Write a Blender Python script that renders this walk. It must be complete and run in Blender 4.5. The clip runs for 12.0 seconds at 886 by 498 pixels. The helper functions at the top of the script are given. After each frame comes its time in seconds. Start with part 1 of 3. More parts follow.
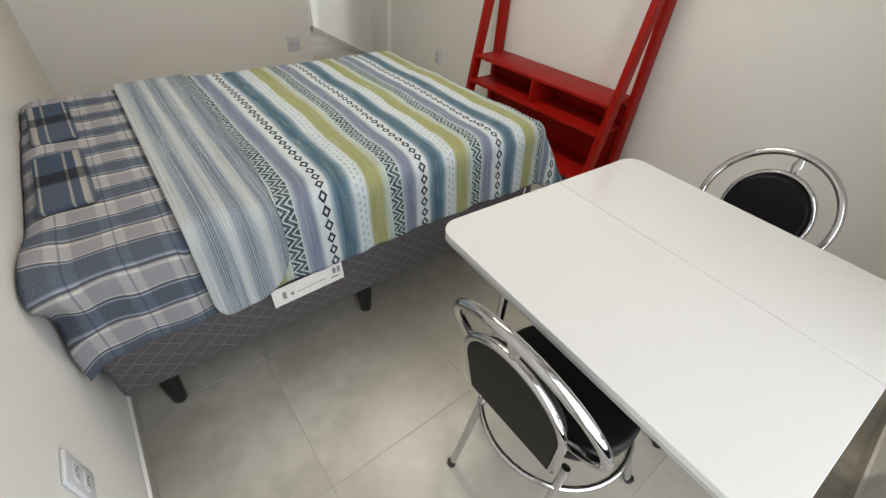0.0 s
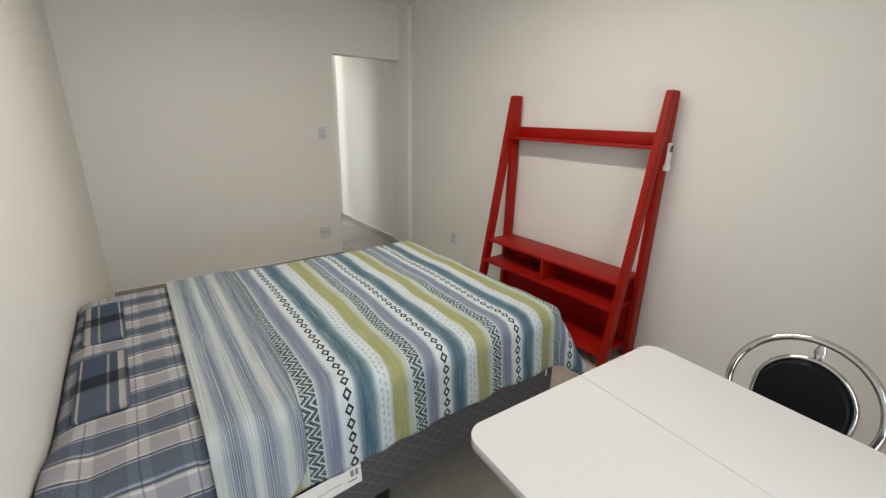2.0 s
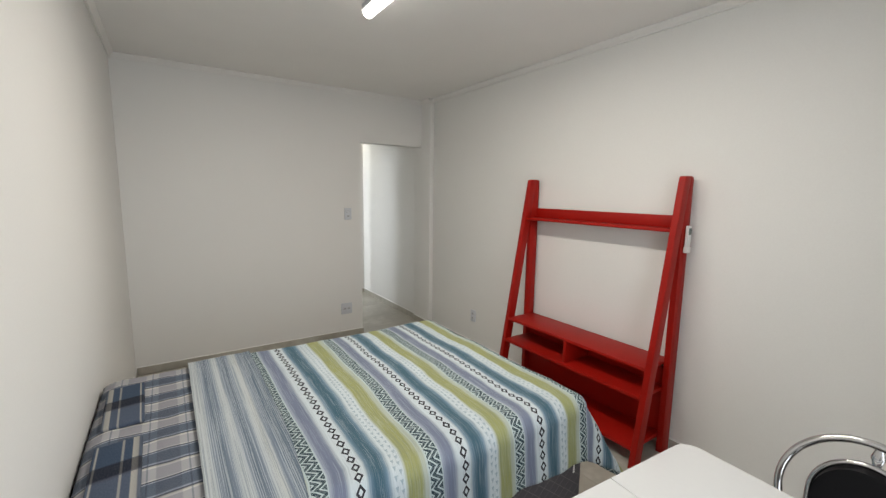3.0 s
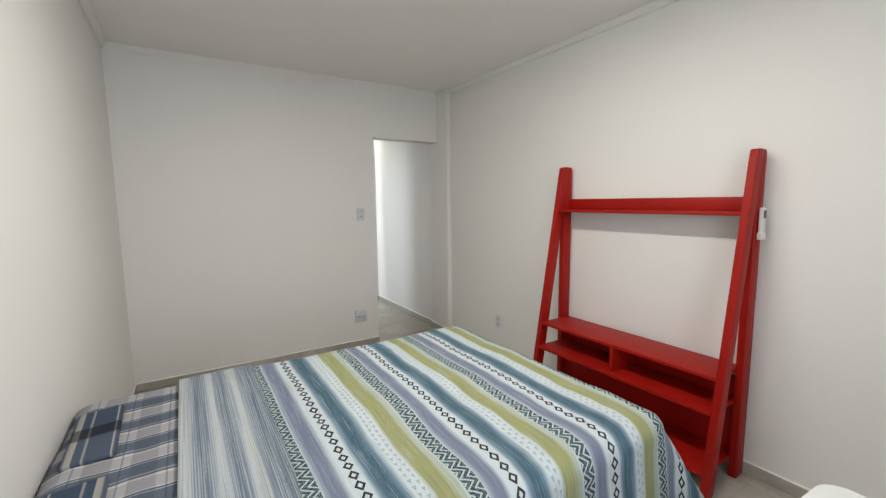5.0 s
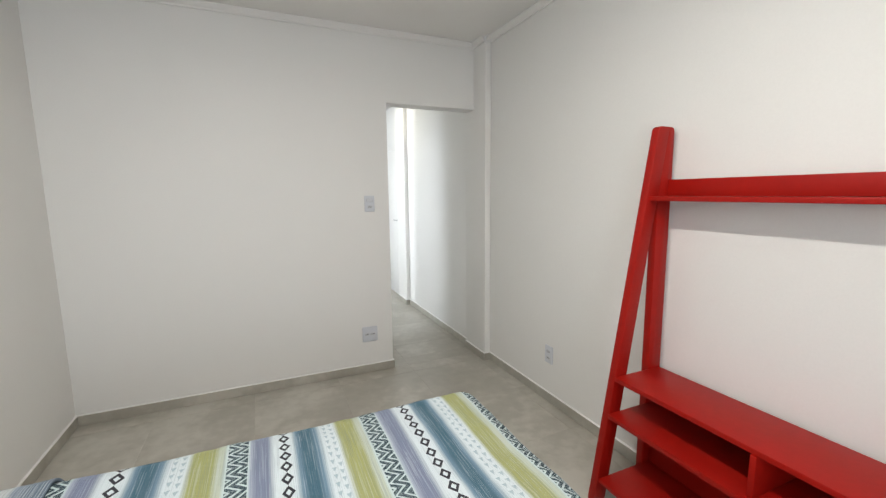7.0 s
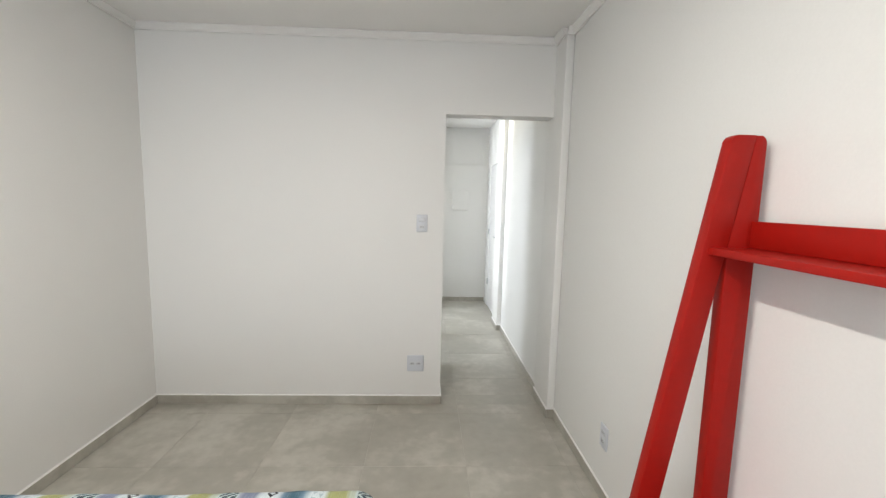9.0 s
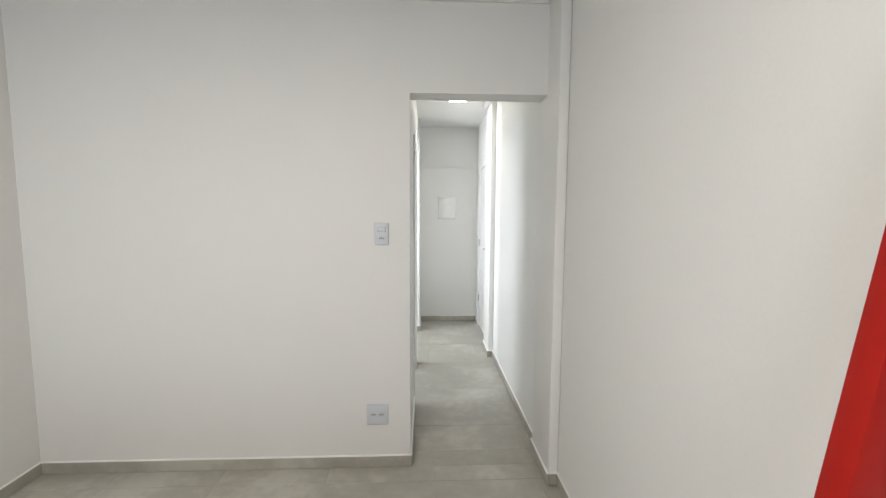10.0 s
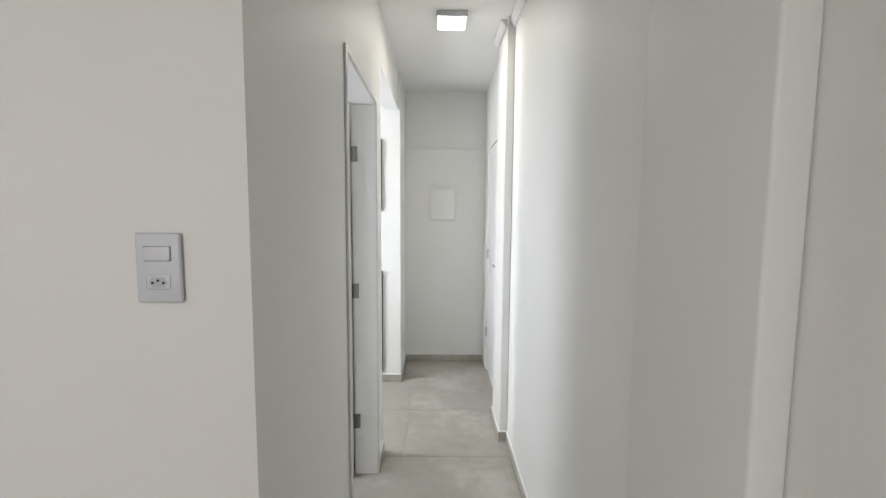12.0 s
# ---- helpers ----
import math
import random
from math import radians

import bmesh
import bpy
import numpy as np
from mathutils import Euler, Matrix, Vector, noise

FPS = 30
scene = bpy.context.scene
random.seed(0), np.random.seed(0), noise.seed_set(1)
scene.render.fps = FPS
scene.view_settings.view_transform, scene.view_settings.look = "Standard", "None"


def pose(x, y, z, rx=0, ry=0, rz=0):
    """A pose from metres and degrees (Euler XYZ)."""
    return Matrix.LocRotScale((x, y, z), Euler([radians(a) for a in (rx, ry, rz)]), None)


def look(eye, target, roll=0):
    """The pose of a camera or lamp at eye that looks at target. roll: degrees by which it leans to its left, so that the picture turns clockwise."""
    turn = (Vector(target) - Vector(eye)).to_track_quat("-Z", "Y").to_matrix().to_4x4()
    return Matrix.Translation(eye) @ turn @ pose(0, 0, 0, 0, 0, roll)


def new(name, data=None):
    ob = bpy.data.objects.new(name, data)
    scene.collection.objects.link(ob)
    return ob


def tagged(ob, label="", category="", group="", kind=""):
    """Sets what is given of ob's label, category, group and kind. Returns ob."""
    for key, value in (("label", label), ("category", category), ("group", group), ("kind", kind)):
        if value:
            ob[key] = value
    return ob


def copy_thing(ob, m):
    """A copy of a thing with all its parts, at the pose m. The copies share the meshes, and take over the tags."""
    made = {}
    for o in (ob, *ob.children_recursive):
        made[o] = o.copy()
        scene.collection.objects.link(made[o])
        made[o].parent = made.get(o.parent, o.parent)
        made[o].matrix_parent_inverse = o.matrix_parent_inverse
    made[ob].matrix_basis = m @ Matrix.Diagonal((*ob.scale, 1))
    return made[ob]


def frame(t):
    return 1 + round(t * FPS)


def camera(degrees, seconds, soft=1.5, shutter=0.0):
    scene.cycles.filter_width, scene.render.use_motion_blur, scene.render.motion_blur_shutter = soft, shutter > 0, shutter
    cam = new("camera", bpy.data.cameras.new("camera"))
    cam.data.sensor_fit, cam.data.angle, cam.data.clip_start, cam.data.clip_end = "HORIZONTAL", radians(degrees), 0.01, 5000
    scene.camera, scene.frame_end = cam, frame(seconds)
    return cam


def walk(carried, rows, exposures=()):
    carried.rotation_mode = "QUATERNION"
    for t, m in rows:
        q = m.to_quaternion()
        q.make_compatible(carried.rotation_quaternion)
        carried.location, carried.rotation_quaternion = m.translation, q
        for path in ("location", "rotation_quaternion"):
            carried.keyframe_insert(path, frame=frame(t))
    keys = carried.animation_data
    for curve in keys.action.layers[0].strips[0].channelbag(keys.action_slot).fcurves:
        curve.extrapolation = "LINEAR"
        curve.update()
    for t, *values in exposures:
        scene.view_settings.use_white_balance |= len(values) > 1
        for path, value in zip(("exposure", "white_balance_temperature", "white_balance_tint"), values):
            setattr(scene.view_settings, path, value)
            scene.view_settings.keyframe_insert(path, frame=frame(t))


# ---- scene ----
cam = camera(94.4, 12.0, soft=1.35)
SCALE = 1.045  # the plan below is drawn at this fraction of true size; floor tiles come to 0.593 m
PATH = [
    (0, (0.316, -4.083, 1.364), (1.321, -2.918, 0.087), 4.5),
    (0.5, (0.313, -4.086, 1.392), (1.354, -2.843, 0.22), 3.7),
    (1, (0.317, -4.078, 1.426), (1.417, -2.729, 0.442), 2.6),
    (1.5, (0.312, -4.075, 1.461), (1.449, -2.642, 0.652), 1.9),
    (2, (0.3, -4.066, 1.484), (1.446, -2.546, 0.872), 1.3),
    (2.5, (0.295, -4.063, 1.505), (1.433, -2.48, 1.059), 1.1),
    (3, (0.294, -4.075, 1.537), (1.401, -2.431, 1.265), 0.9),
    (3.2, (0.285, -4.077, 1.546), (1.379, -2.416, 1.341), 0.9),
    (5, (0.391, -3.774, 1.418), (1.454, -2.096, 1.189), -0.6),
    (5.5, (0.488, -3.546, 1.401), (1.632, -1.924, 1.155), -1.1),
    (6, (0.684, -3.352, 1.39), (1.836, -1.735, 1.146), -1.1),
    (6.5, (0.879, -3.158, 1.376), (1.931, -1.477, 1.118), -1.0),
    (7, (1.107, -3.029, 1.38), (1.905, -1.216, 1.109), -0.6),
    (7.5, (1.355, -3.002, 1.41), (1.886, -1.093, 1.136), 0.1),
    (7.7, (1.457, -2.993, 1.428), (1.886, -1.059, 1.153), 0.2),
    (9.3, (1.983, -2.683, 1.462), (2.036, -0.694, 1.258), 1.3),
    (9.5, (2.051, -2.554, 1.45), (2.092, -0.562, 1.268), 1.2),
    (10, (2.076, -2.201, 1.423), (2.164, -0.211, 1.244), 0.3),
    (10.5, (2.127, -1.816, 1.413), (2.272, 0.17, 1.225), -0.1),
    (11, (2.146, -1.418, 1.405), (2.343, 0.562, 1.205), -0.2),
    (11.5, (2.216, -1.046, 1.397), (2.369, 0.939, 1.201), 0.2),
    (12, (2.312, -0.696, 1.401), (2.339, 1.296, 1.226), 0.4),
]
walk(cam, [(t, look(Vector(eye) * SCALE, Vector(target) * SCALE, roll)) for t, eye, target, roll in PATH],
     [(0, -0.27, 7050, 11), (1.5, -0.3, 7100, 11), (3.2, -0.24, 6700, 10), (5.0, -0.1, 6600, 10), (5.5, 0.02, 6550, 10), (6.5, 0.15, 6500, 10), (7.5, 0.25, 6500, 10), (9.5, 0.4, 6500, 10), (10.5, 0.13, 6500, 11), (11.5, -0.05, 6540, 12), (12, 0.0, 6540, 12)])

# ---- world and light ----
world = bpy.data.worlds.new("sky")
scene.world = world
world.use_nodes = True
sky = world.node_tree.nodes.new("ShaderNodeTexSky")
sky.sky_type, sky.sun_disc = "NISHITA", False
sky.sun_elevation, sky.sun_rotation = radians(48), radians(200)
world.node_tree.links.new(sky.outputs[0], world.node_tree.nodes["Background"].inputs[0])
world.node_tree.nodes["Background"].inputs[1].default_value = 0.1


def area(name, eye, target, w, h, power, color):
    d = bpy.data.lights.new(name, "AREA")
    d.shape, d.size, d.size_y, d.energy, d.color = "RECTANGLE", w * SCALE, h * SCALE, power * SCALE ** 2, color
    ob = new(name, d)
    ob.matrix_world = look(Vector(eye) * SCALE, Vector(target) * SCALE)
    return ob


ZC = 2.54      # room ceiling
ZK = 2.495     # hallway ceiling
W = 2.775      # room width
YB = -4.535     # back wall of the room
XD = 1.995     # hallway's near side wall face
WIN = (0.12, 1.42, 0.04, 2.2)  # balcony door in the back wall: x0, x1, z0, z1
DAY = (0.85, 0.92, 1.0)
area("window_daylight", (0.77, YB - 0.4, 1.25), (1.0, 0, 1.1), 1.6, 2.1, 44, DAY)
area("tube_light", (1.275, -2.445, 2.455), (1.275, -2.445, 0), 0.06, 1.16, 28, (1.0, 0.955, 0.88))
area("hallway_light", (2.385, 1.71, 2.452), (2.385, 1.71, 0), 0.13, 0.13, 2.4, (1.0, 0.95, 0.78))
area("bathroom_daylight", (0.62, 0.9, 1.4), (2.2, 1.2, 1.2), 0.7, 1.2, 20, DAY)
area("kitchen_daylight", (0.42, 1.85, 1.4), (2.0, 2.2, 1.3), 0.4, 1.3, 33, DAY)


# ---- materials ----
def mat(name, color=(0.8, 0.8, 0.8), rough=0.5, metal=0.0, bump=0.0, scale=60.0, vary=0.05, big=3.0, coat=0.0):
    """A painted or plain surface with slight variation at two scales and a fine relief."""
    m = bpy.data.materials.new(name)
    m.use_nodes = True
    nt = m.node_tree
    b = nt.nodes["Principled BSDF"]
    b.inputs["Roughness"].default_value, b.inputs["Metallic"].default_value = rough, metal
    b.inputs["Coat Weight"].default_value = coat
    tc = nt.nodes.new("ShaderNodeTexCoord")
    n1, n2 = nt.nodes.new("ShaderNodeTexNoise"), nt.nodes.new("ShaderNodeTexNoise")
    n1.inputs["Scale"].default_value, n2.inputs["Scale"].default_value = big, scale
    n1.inputs["Detail"].default_value = n2.inputs["Detail"].default_value = 4
    for n in (n1, n2):
        nt.links.new(tc.outputs["Object"], n.inputs["Vector"])
    add = nt.nodes.new("ShaderNodeMath")
    add.operation = "ADD"
    nt.links.new(n1.outputs[0], add.inputs[0])
    nt.links.new(n2.outputs[0], add.inputs[1])
    ramp = nt.nodes.new("ShaderNodeMapRange")
    ramp.inputs[1].default_value, ramp.inputs[2].default_value = 0.6, 1.4
    ramp.inputs[3].default_value, ramp.inputs[4].default_value = 1 - vary, 1 + vary
    nt.links.new(add.outputs[0], ramp.inputs[0])
    mix = nt.nodes.new("ShaderNodeVectorMath")
    mix.operation = "SCALE"
    mix.inputs[0].default_value = color
    nt.links.new(ramp.outputs[0], mix.inputs["Scale"])
    nt.links.new(mix.outputs[0], b.inputs["Base Color"])
    if bump:
        bp = nt.nodes.new("ShaderNodeBump")
        bp.inputs["Strength"].default_value, bp.inputs["Distance"].default_value = bump, 0.002
        nt.links.new(n2.outputs[0], bp.inputs["Height"])
        nt.links.new(bp.outputs[0], b.inputs["Normal"])
    return m


class Nodes:
    """Short writing for shader arithmetic."""

    def __init__(self, name, rough=0.85):
        self.m = bpy.data.materials.new(name)
        self.m.use_nodes = True
        self.nt = self.m.node_tree
        self.b = self.nt.nodes["Principled BSDF"]
        self.b.inputs["Roughness"].default_value = rough

    def put(self, socket, v):
        if isinstance(v, (int, float)):
            socket.default_value = v
        elif isinstance(v, tuple):
            socket.default_value = v if len(v) == len(socket.default_value) else (*v, 1)
        else:
            self.nt.links.new(v, socket)

    def f(self, op, a, b=0.0, c=0.0):
        n = self.nt.nodes.new("ShaderNodeMath")
        n.operation = op
        for i, v in enumerate((a, b, c)):
            self.put(n.inputs[i], v)
        return n.outputs[0]

    def mix(self, fac, a, b, blend="MIX"):
        n = self.nt.nodes.new("ShaderNodeMix")
        n.data_type, n.blend_type = "RGBA", blend
        self.put(n.inputs[0], fac)
        self.put(n.inputs[6], a)
        self.put(n.inputs[7], b)
        return n.outputs[2]

    def ramp(self, fac, stops, interpolation="LINEAR"):
        n = self.nt.nodes.new("ShaderNodeValToRGB")
        r = n.color_ramp
        r.interpolation = interpolation
        while len(r.elements) < len(stops):
            r.elements.new(0.5)
        for e, (p, c) in zip(r.elements, stops):
            e.position = p
        for e, (p, c) in zip(r.elements, stops):
            e.color = (*c, 1)
        self.put(n.inputs[0], fac)
        return n.outputs[0]

    def uv(self):
        n = self.nt.nodes.new("ShaderNodeUVMap")
        s = self.nt.nodes.new("ShaderNodeSeparateXYZ")
        self.nt.links.new(n.outputs[0], s.inputs[0])
        return s.outputs[0], s.outputs[1], n.outputs[0]

    def noise(self, scale, vec=None, detail=3):
        n = self.nt.nodes.new("ShaderNodeTexNoise")
        n.inputs["Scale"].default_value, n.inputs["Detail"].default_value = scale, detail
        if vec is None:
            vec = self.nt.nodes.new("ShaderNodeTexCoord").outputs["Object"]
        self.put(n.inputs["Vector"], vec)
        return n.outputs[0]

    def done(self, color, height=None, strength=0.3, dist=0.002):
        self.put(self.b.inputs["Base Color"], color)
        if height is not None:
            bp = self.nt.nodes.new("ShaderNodeBump")
            bp.inputs["Strength"].default_value, bp.inputs["Distance"].default_value = strength, dist
            self.put(bp.inputs["Height"], height)
            self.nt.links.new(bp.outputs[0], self.b.inputs["Normal"])
        return self.m

    def band(self, x, lo, hi):
        """1 where lo < x < hi."""
        return self.f("MULTIPLY", self.f("GREATER_THAN", x, lo), self.f("LESS_THAN", x, hi))


def quilt_material():
    """Woven bedspread: repeating bands of lilac, diamonds, teal, dots, olive and zigzag. u runs along the bed, v across it."""
    n = Nodes("quilt_print", 0.9)
    u, v, uv = n.uv()
    p = 0.36
    ph = n.f("FRACT", n.f("ADD", n.f("DIVIDE", n.f("SUBTRACT", u, 0.64), p), 10.06))
    white, teal, blue, lilac, olive = (0.60, 0.67, 0.70), (0.035, 0.105, 0.15), (0.14, 0.23, 0.31), (0.17, 0.20, 0.29), (0.31, 0.325, 0.12)
    pale, mist = (0.44, 0.49, 0.40), (0.33, 0.37, 0.46)
    col = n.ramp(ph, [(0, pale), (0.018, (0.50, 0.60, 0.60)), (0.155, (0.50, 0.60, 0.60)), (0.17, mist), (0.205, lilac), (0.285, lilac), (0.33, white), (0.455, white),
                      (0.49, blue), (0.53, teal), (0.60, teal), (0.64, blue), (0.685, white), (0.785, white), (0.82, olive), (0.94, olive), (0.975, pale), (1, pale)])
    # fine threads along the bands
    thread = n.f("SINE", n.f("MULTIPLY", u, 1500))
    st = n.nt.nodes.new("ShaderNodeTexNoise")
    st.inputs["Scale"].default_value, st.inputs["Detail"].default_value = 1, 3
    cmb = n.nt.nodes.new("ShaderNodeCombineXYZ")
    n.put(cmb.inputs[0], n.f("MULTIPLY", u, 380))
    n.put(cmb.inputs[1], n.f("MULTIPLY", v, 5))
    n.put(st.inputs["Vector"], cmb.outputs[0])
    col = n.mix(n.f("MULTIPLY", n.f("GREATER_THAN", st.outputs[0], 0.57), 0.25), col, (0.52, 0.58, 0.62))
    col = n.mix(n.f("MULTIPLY", n.f("LESS_THAN", st.outputs[0], 0.44), 0.22), col, (0.10, 0.15, 0.20))
    # zigzag band: dark teal lines of small checks
    tri = n.f("ABSOLUTE", n.f("SUBTRACT", n.f("FRACT", n.f("DIVIDE", v, 0.047)), 0.5))
    w = n.f("ADD", ph, n.f("MULTIPLY", n.f("SUBTRACT", tri, 0.25), 0.16))
    lines = n.f("GREATER_THAN", n.f("FRACT", n.f("MULTIPLY", w, 16)), 0.34)
    check = n.f("GREATER_THAN", n.f("MULTIPLY", n.f("SINE", n.f("MULTIPLY", u, 1500)), n.f("SINE", n.f("MULTIPLY", v, 1300))), -0.7)
    speck = n.f("MULTIPLY", n.f("GREATER_THAN", n.noise(420, uv, 1), 0.3), check)
    zig = n.f("MULTIPLY", n.f("MULTIPLY", lines, n.band(ph, 0.026, 0.152)), speck)
    col = n.mix(zig, col, (0.003, 0.028, 0.042))
    # chain of black diamonds
    dv = n.f("ABSOLUTE", n.f("SUBTRACT", n.f("FRACT", n.f("DIVIDE", v, 0.0464)), 0.5))
    du = n.f("ABSOLUTE", n.f("DIVIDE", n.f("SUBTRACT", ph, 0.404), 0.043))
    d = n.f("ADD", du, n.f("MULTIPLY", dv, 2.06))
    col = n.mix(n.band(d, 0.46, 0.99), col, (0.008, 0.008, 0.016))
    # two columns of small woven triangles
    for c, off in ((0.712, 0.0), (0.762, 0.5)):
        fy = n.f("FRACT", n.f("ADD", n.f("DIVIDE", v, 0.029), 20 + off))
        side = n.f("ABSOLUTE", n.f("DIVIDE", n.f("SUBTRACT", ph, c), 0.017))
        tri3 = n.f("MULTIPLY", n.f("LESS_THAN", side, n.f("MULTIPLY", fy, 1.6)), n.f("LESS_THAN", fy, 0.62))
        col = n.mix(n.f("MULTIPLY", n.f("MULTIPLY", tri3, n.f("LESS_THAN", side, 1.0)), 0.55), col, (0.17, 0.29, 0.35))
    fine = n.noise(900, uv, 2)
    col = n.mix(n.f("MULTIPLY", fine, 0.08), col, (0.35, 0.38, 0.42))
    h = n.f("ADD", n.f("MULTIPLY", thread, 0.25), n.f("ADD", fine, n.f("MULTIPLY", n.noise(38, uv, 3), 1.6)))
    return n.done(col, h, 0.6, 0.004)


def flap_material():
    """The bedspread's reverse: fine blue-grey and white pinstripes."""
    n = Nodes("quilt_reverse", 0.9)
    u, v, uv = n.uv()
    ph = n.f("DIVIDE", n.f("SUBTRACT", u, 0.33), 0.28)
    lo, md, hi = (0.105, 0.14, 0.18), (0.19, 0.23, 0.285), (0.47, 0.505, 0.51)
    base = n.ramp(ph, [(0, hi), (0.09, (0.45, 0.48, 0.48)), (0.15, md), (0.22, lo), (0.30, md), (0.36, hi), (0.40, hi), (0.45, md), (0.51, lo), (0.58, md),
                       (0.64, hi), (0.69, (0.47, 0.49, 0.47)), (0.75, md), (0.83, lo), (1, lo)])
    cmb = n.nt.nodes.new("ShaderNodeCombineXYZ")
    n.put(cmb.inputs[0], n.f("MULTIPLY", u, 420))
    n.put(cmb.inputs[1], n.f("MULTIPLY", v, 1.5))
    pin = n.noise(1.0, cmb.outputs[0], 2)
    col = n.mix(n.f("MULTIPLY", n.f("GREATER_THAN", n.f("ADD", n.f("MULTIPLY", n.f("SINE", n.f("MULTIPLY", u, 2 * math.pi / 0.0062)), 0.09), pin), 0.54), 0.5), base, (0.52, 0.56, 0.58))
    col = n.mix(n.f("MULTIPLY", n.f("LESS_THAN", pin, 0.43), 0.4), col, (0.09, 0.13, 0.18))
    fine = n.noise(700, uv, 2)
    col = n.mix(n.f("MULTIPLY", fine, 0.2), col, (0.2, 0.25, 0.32))
    return n.done(col, n.f("ADD", n.f("MULTIPLY", pin, 0.5), fine), 0.5, 0.002)


def plaid_material(name="plaid_fleece", dark=1.0, off=0.0):
    """Blue, grey and cream tartan fleece."""
    n = Nodes(name, 1.0)
    u, v, uv = n.uv()
    pu = n.f("FRACT", n.f("ADD", n.f("DIVIDE", u, 0.112), 5.0 + off))
    pv = n.f("FRACT", n.f("ADD", n.f("DIVIDE", v, 0.158), 5.0 + off))
    navy, grey, pale, line = (0.05 * dark, 0.07 * dark, 0.1 * dark), (0.275, 0.272, 0.28), (0.46, 0.45, 0.42), (0.045, 0.05, 0.07)
    a = n.ramp(pv, [(0, navy), (0.34, navy), (0.37, (0.30, 0.32, 0.36)), (0.39, line), (0.42, line), (0.44, pale), (0.47, grey), (0.80, grey),
                    (0.83, pale), (0.87, (0.36, 0.35, 0.30)), (0.9, line), (0.93, line), (0.95, (0.25, 0.28, 0.33)), (1, navy)])
    b = n.ramp(pu, [(0, (0.42, 0.42, 0.46)), (0.5, (0.46, 0.46, 0.5)), (0.53, (0.68, 0.68, 0.68)), (0.7, (0.7, 0.7, 0.72)), (0.72, (0.30, 0.34, 0.40)),
                    (0.745, (0.30, 0.34, 0.40)), (0.76, (0.7, 0.7, 0.72)), (0.92, (0.68, 0.68, 0.68)), (0.95, (0.42, 0.42, 0.46)), (1, (0.42, 0.42, 0.46))])
    col = n.mix(0.75, a, n.mix(1.0, a, b, "OVERLAY"))
    fuzz = n.noise(330, uv, 5)
    col = n.mix(n.f("MULTIPLY", n.f("SUBTRACT", fuzz, 0.35), 0.5), col, (0.45, 0.47, 0.5))
    return n.done(col, n.f("ADD", fuzz, n.noise(40, uv, 2)), 0.6, 0.004)


def patch_material():
    """Dark navy tartan with a black band and cream bars."""
    n = Nodes("plaid_fleece_patch", 1.0)
    u, v, uv = n.uv()
    navy, black, cream, grey = (0.028, 0.052, 0.095), (0.003, 0.007, 0.02), (0.5, 0.47, 0.4), (0.055, 0.075, 0.115)
    a = n.ramp(v, [(0, grey), (0.36, grey), (0.4, (0.05, 0.06, 0.09)), (0.43, black), (0.6, black), (0.63, navy), (1, navy)])
    b = n.ramp(u, [(0, (0, 0, 0)), (0.06, (0, 0, 0)), (0.08, (0.9, 0.9, 0.9)), (0.1, (0.9, 0.9, 0.9)), (0.12, (0, 0, 0)), (0.58, (0, 0, 0)), (0.6, (0.7, 0.7, 0.7)),
                   (0.63, (0.7, 0.7, 0.7)), (0.65, (0, 0, 0)), (0.8, (0, 0, 0)), (0.82, (1, 1, 1)), (0.92, (0.8, 0.8, 0.8)), (0.95, (0.1, 0.1, 0.1)), (1, (0.1, 0.1, 0.1))])
    fade = n.f("SUBTRACT", 1.0, n.f("MULTIPLY", n.band(v, 0.4, 0.62), 0.7))
    sep = n.nt.nodes.new("ShaderNodeSeparateColor")
    n.put(sep.inputs[0], b)
    col = n.mix(n.f("MULTIPLY", n.f("MULTIPLY", sep.outputs[0], fade), 0.65), a, cream)
    fuzz = n.noise(30, uv, 5)
    return n.done(n.mix(n.f("MULTIPLY", n.f("SUBTRACT", fuzz, 0.4), 0.12), col, (0.4, 0.42, 0.45)), fuzz, 0.5, 0.004)


def base_fabric():
    """Grey bed-base cloth with pale stitched diamonds."""
    n = Nodes("quilted_grey_cloth", 0.8)
    u, v, uv = n.uv()
    a, b = n.f("ADD", n.f("MULTIPLY", u, 0.8), v), n.f("SUBTRACT", n.f("MULTIPLY", u, 0.8), v)
    fa, fb = (n.f("ABSOLUTE", n.f("SUBTRACT", n.f("FRACT", n.f("DIVIDE", w, 0.05)), 0.5)) for w in (a, b))
    near = n.f("MAXIMUM", fa, fb)
    col = n.mix(n.f("MULTIPLY", n.f("GREATER_THAN", near, 0.47), 0.6), (0.075, 0.068, 0.078), (0.22, 0.2, 0.2))
    fine = n.noise(600, uv, 3)
    col = n.mix(n.f("MULTIPLY", fine, 0.3), col, (0.10, 0.095, 0.105))
    return n.done(col, n.f("SUBTRACT", 0.5, n.f("POWER", near, 3)), 0.8, 0.006)


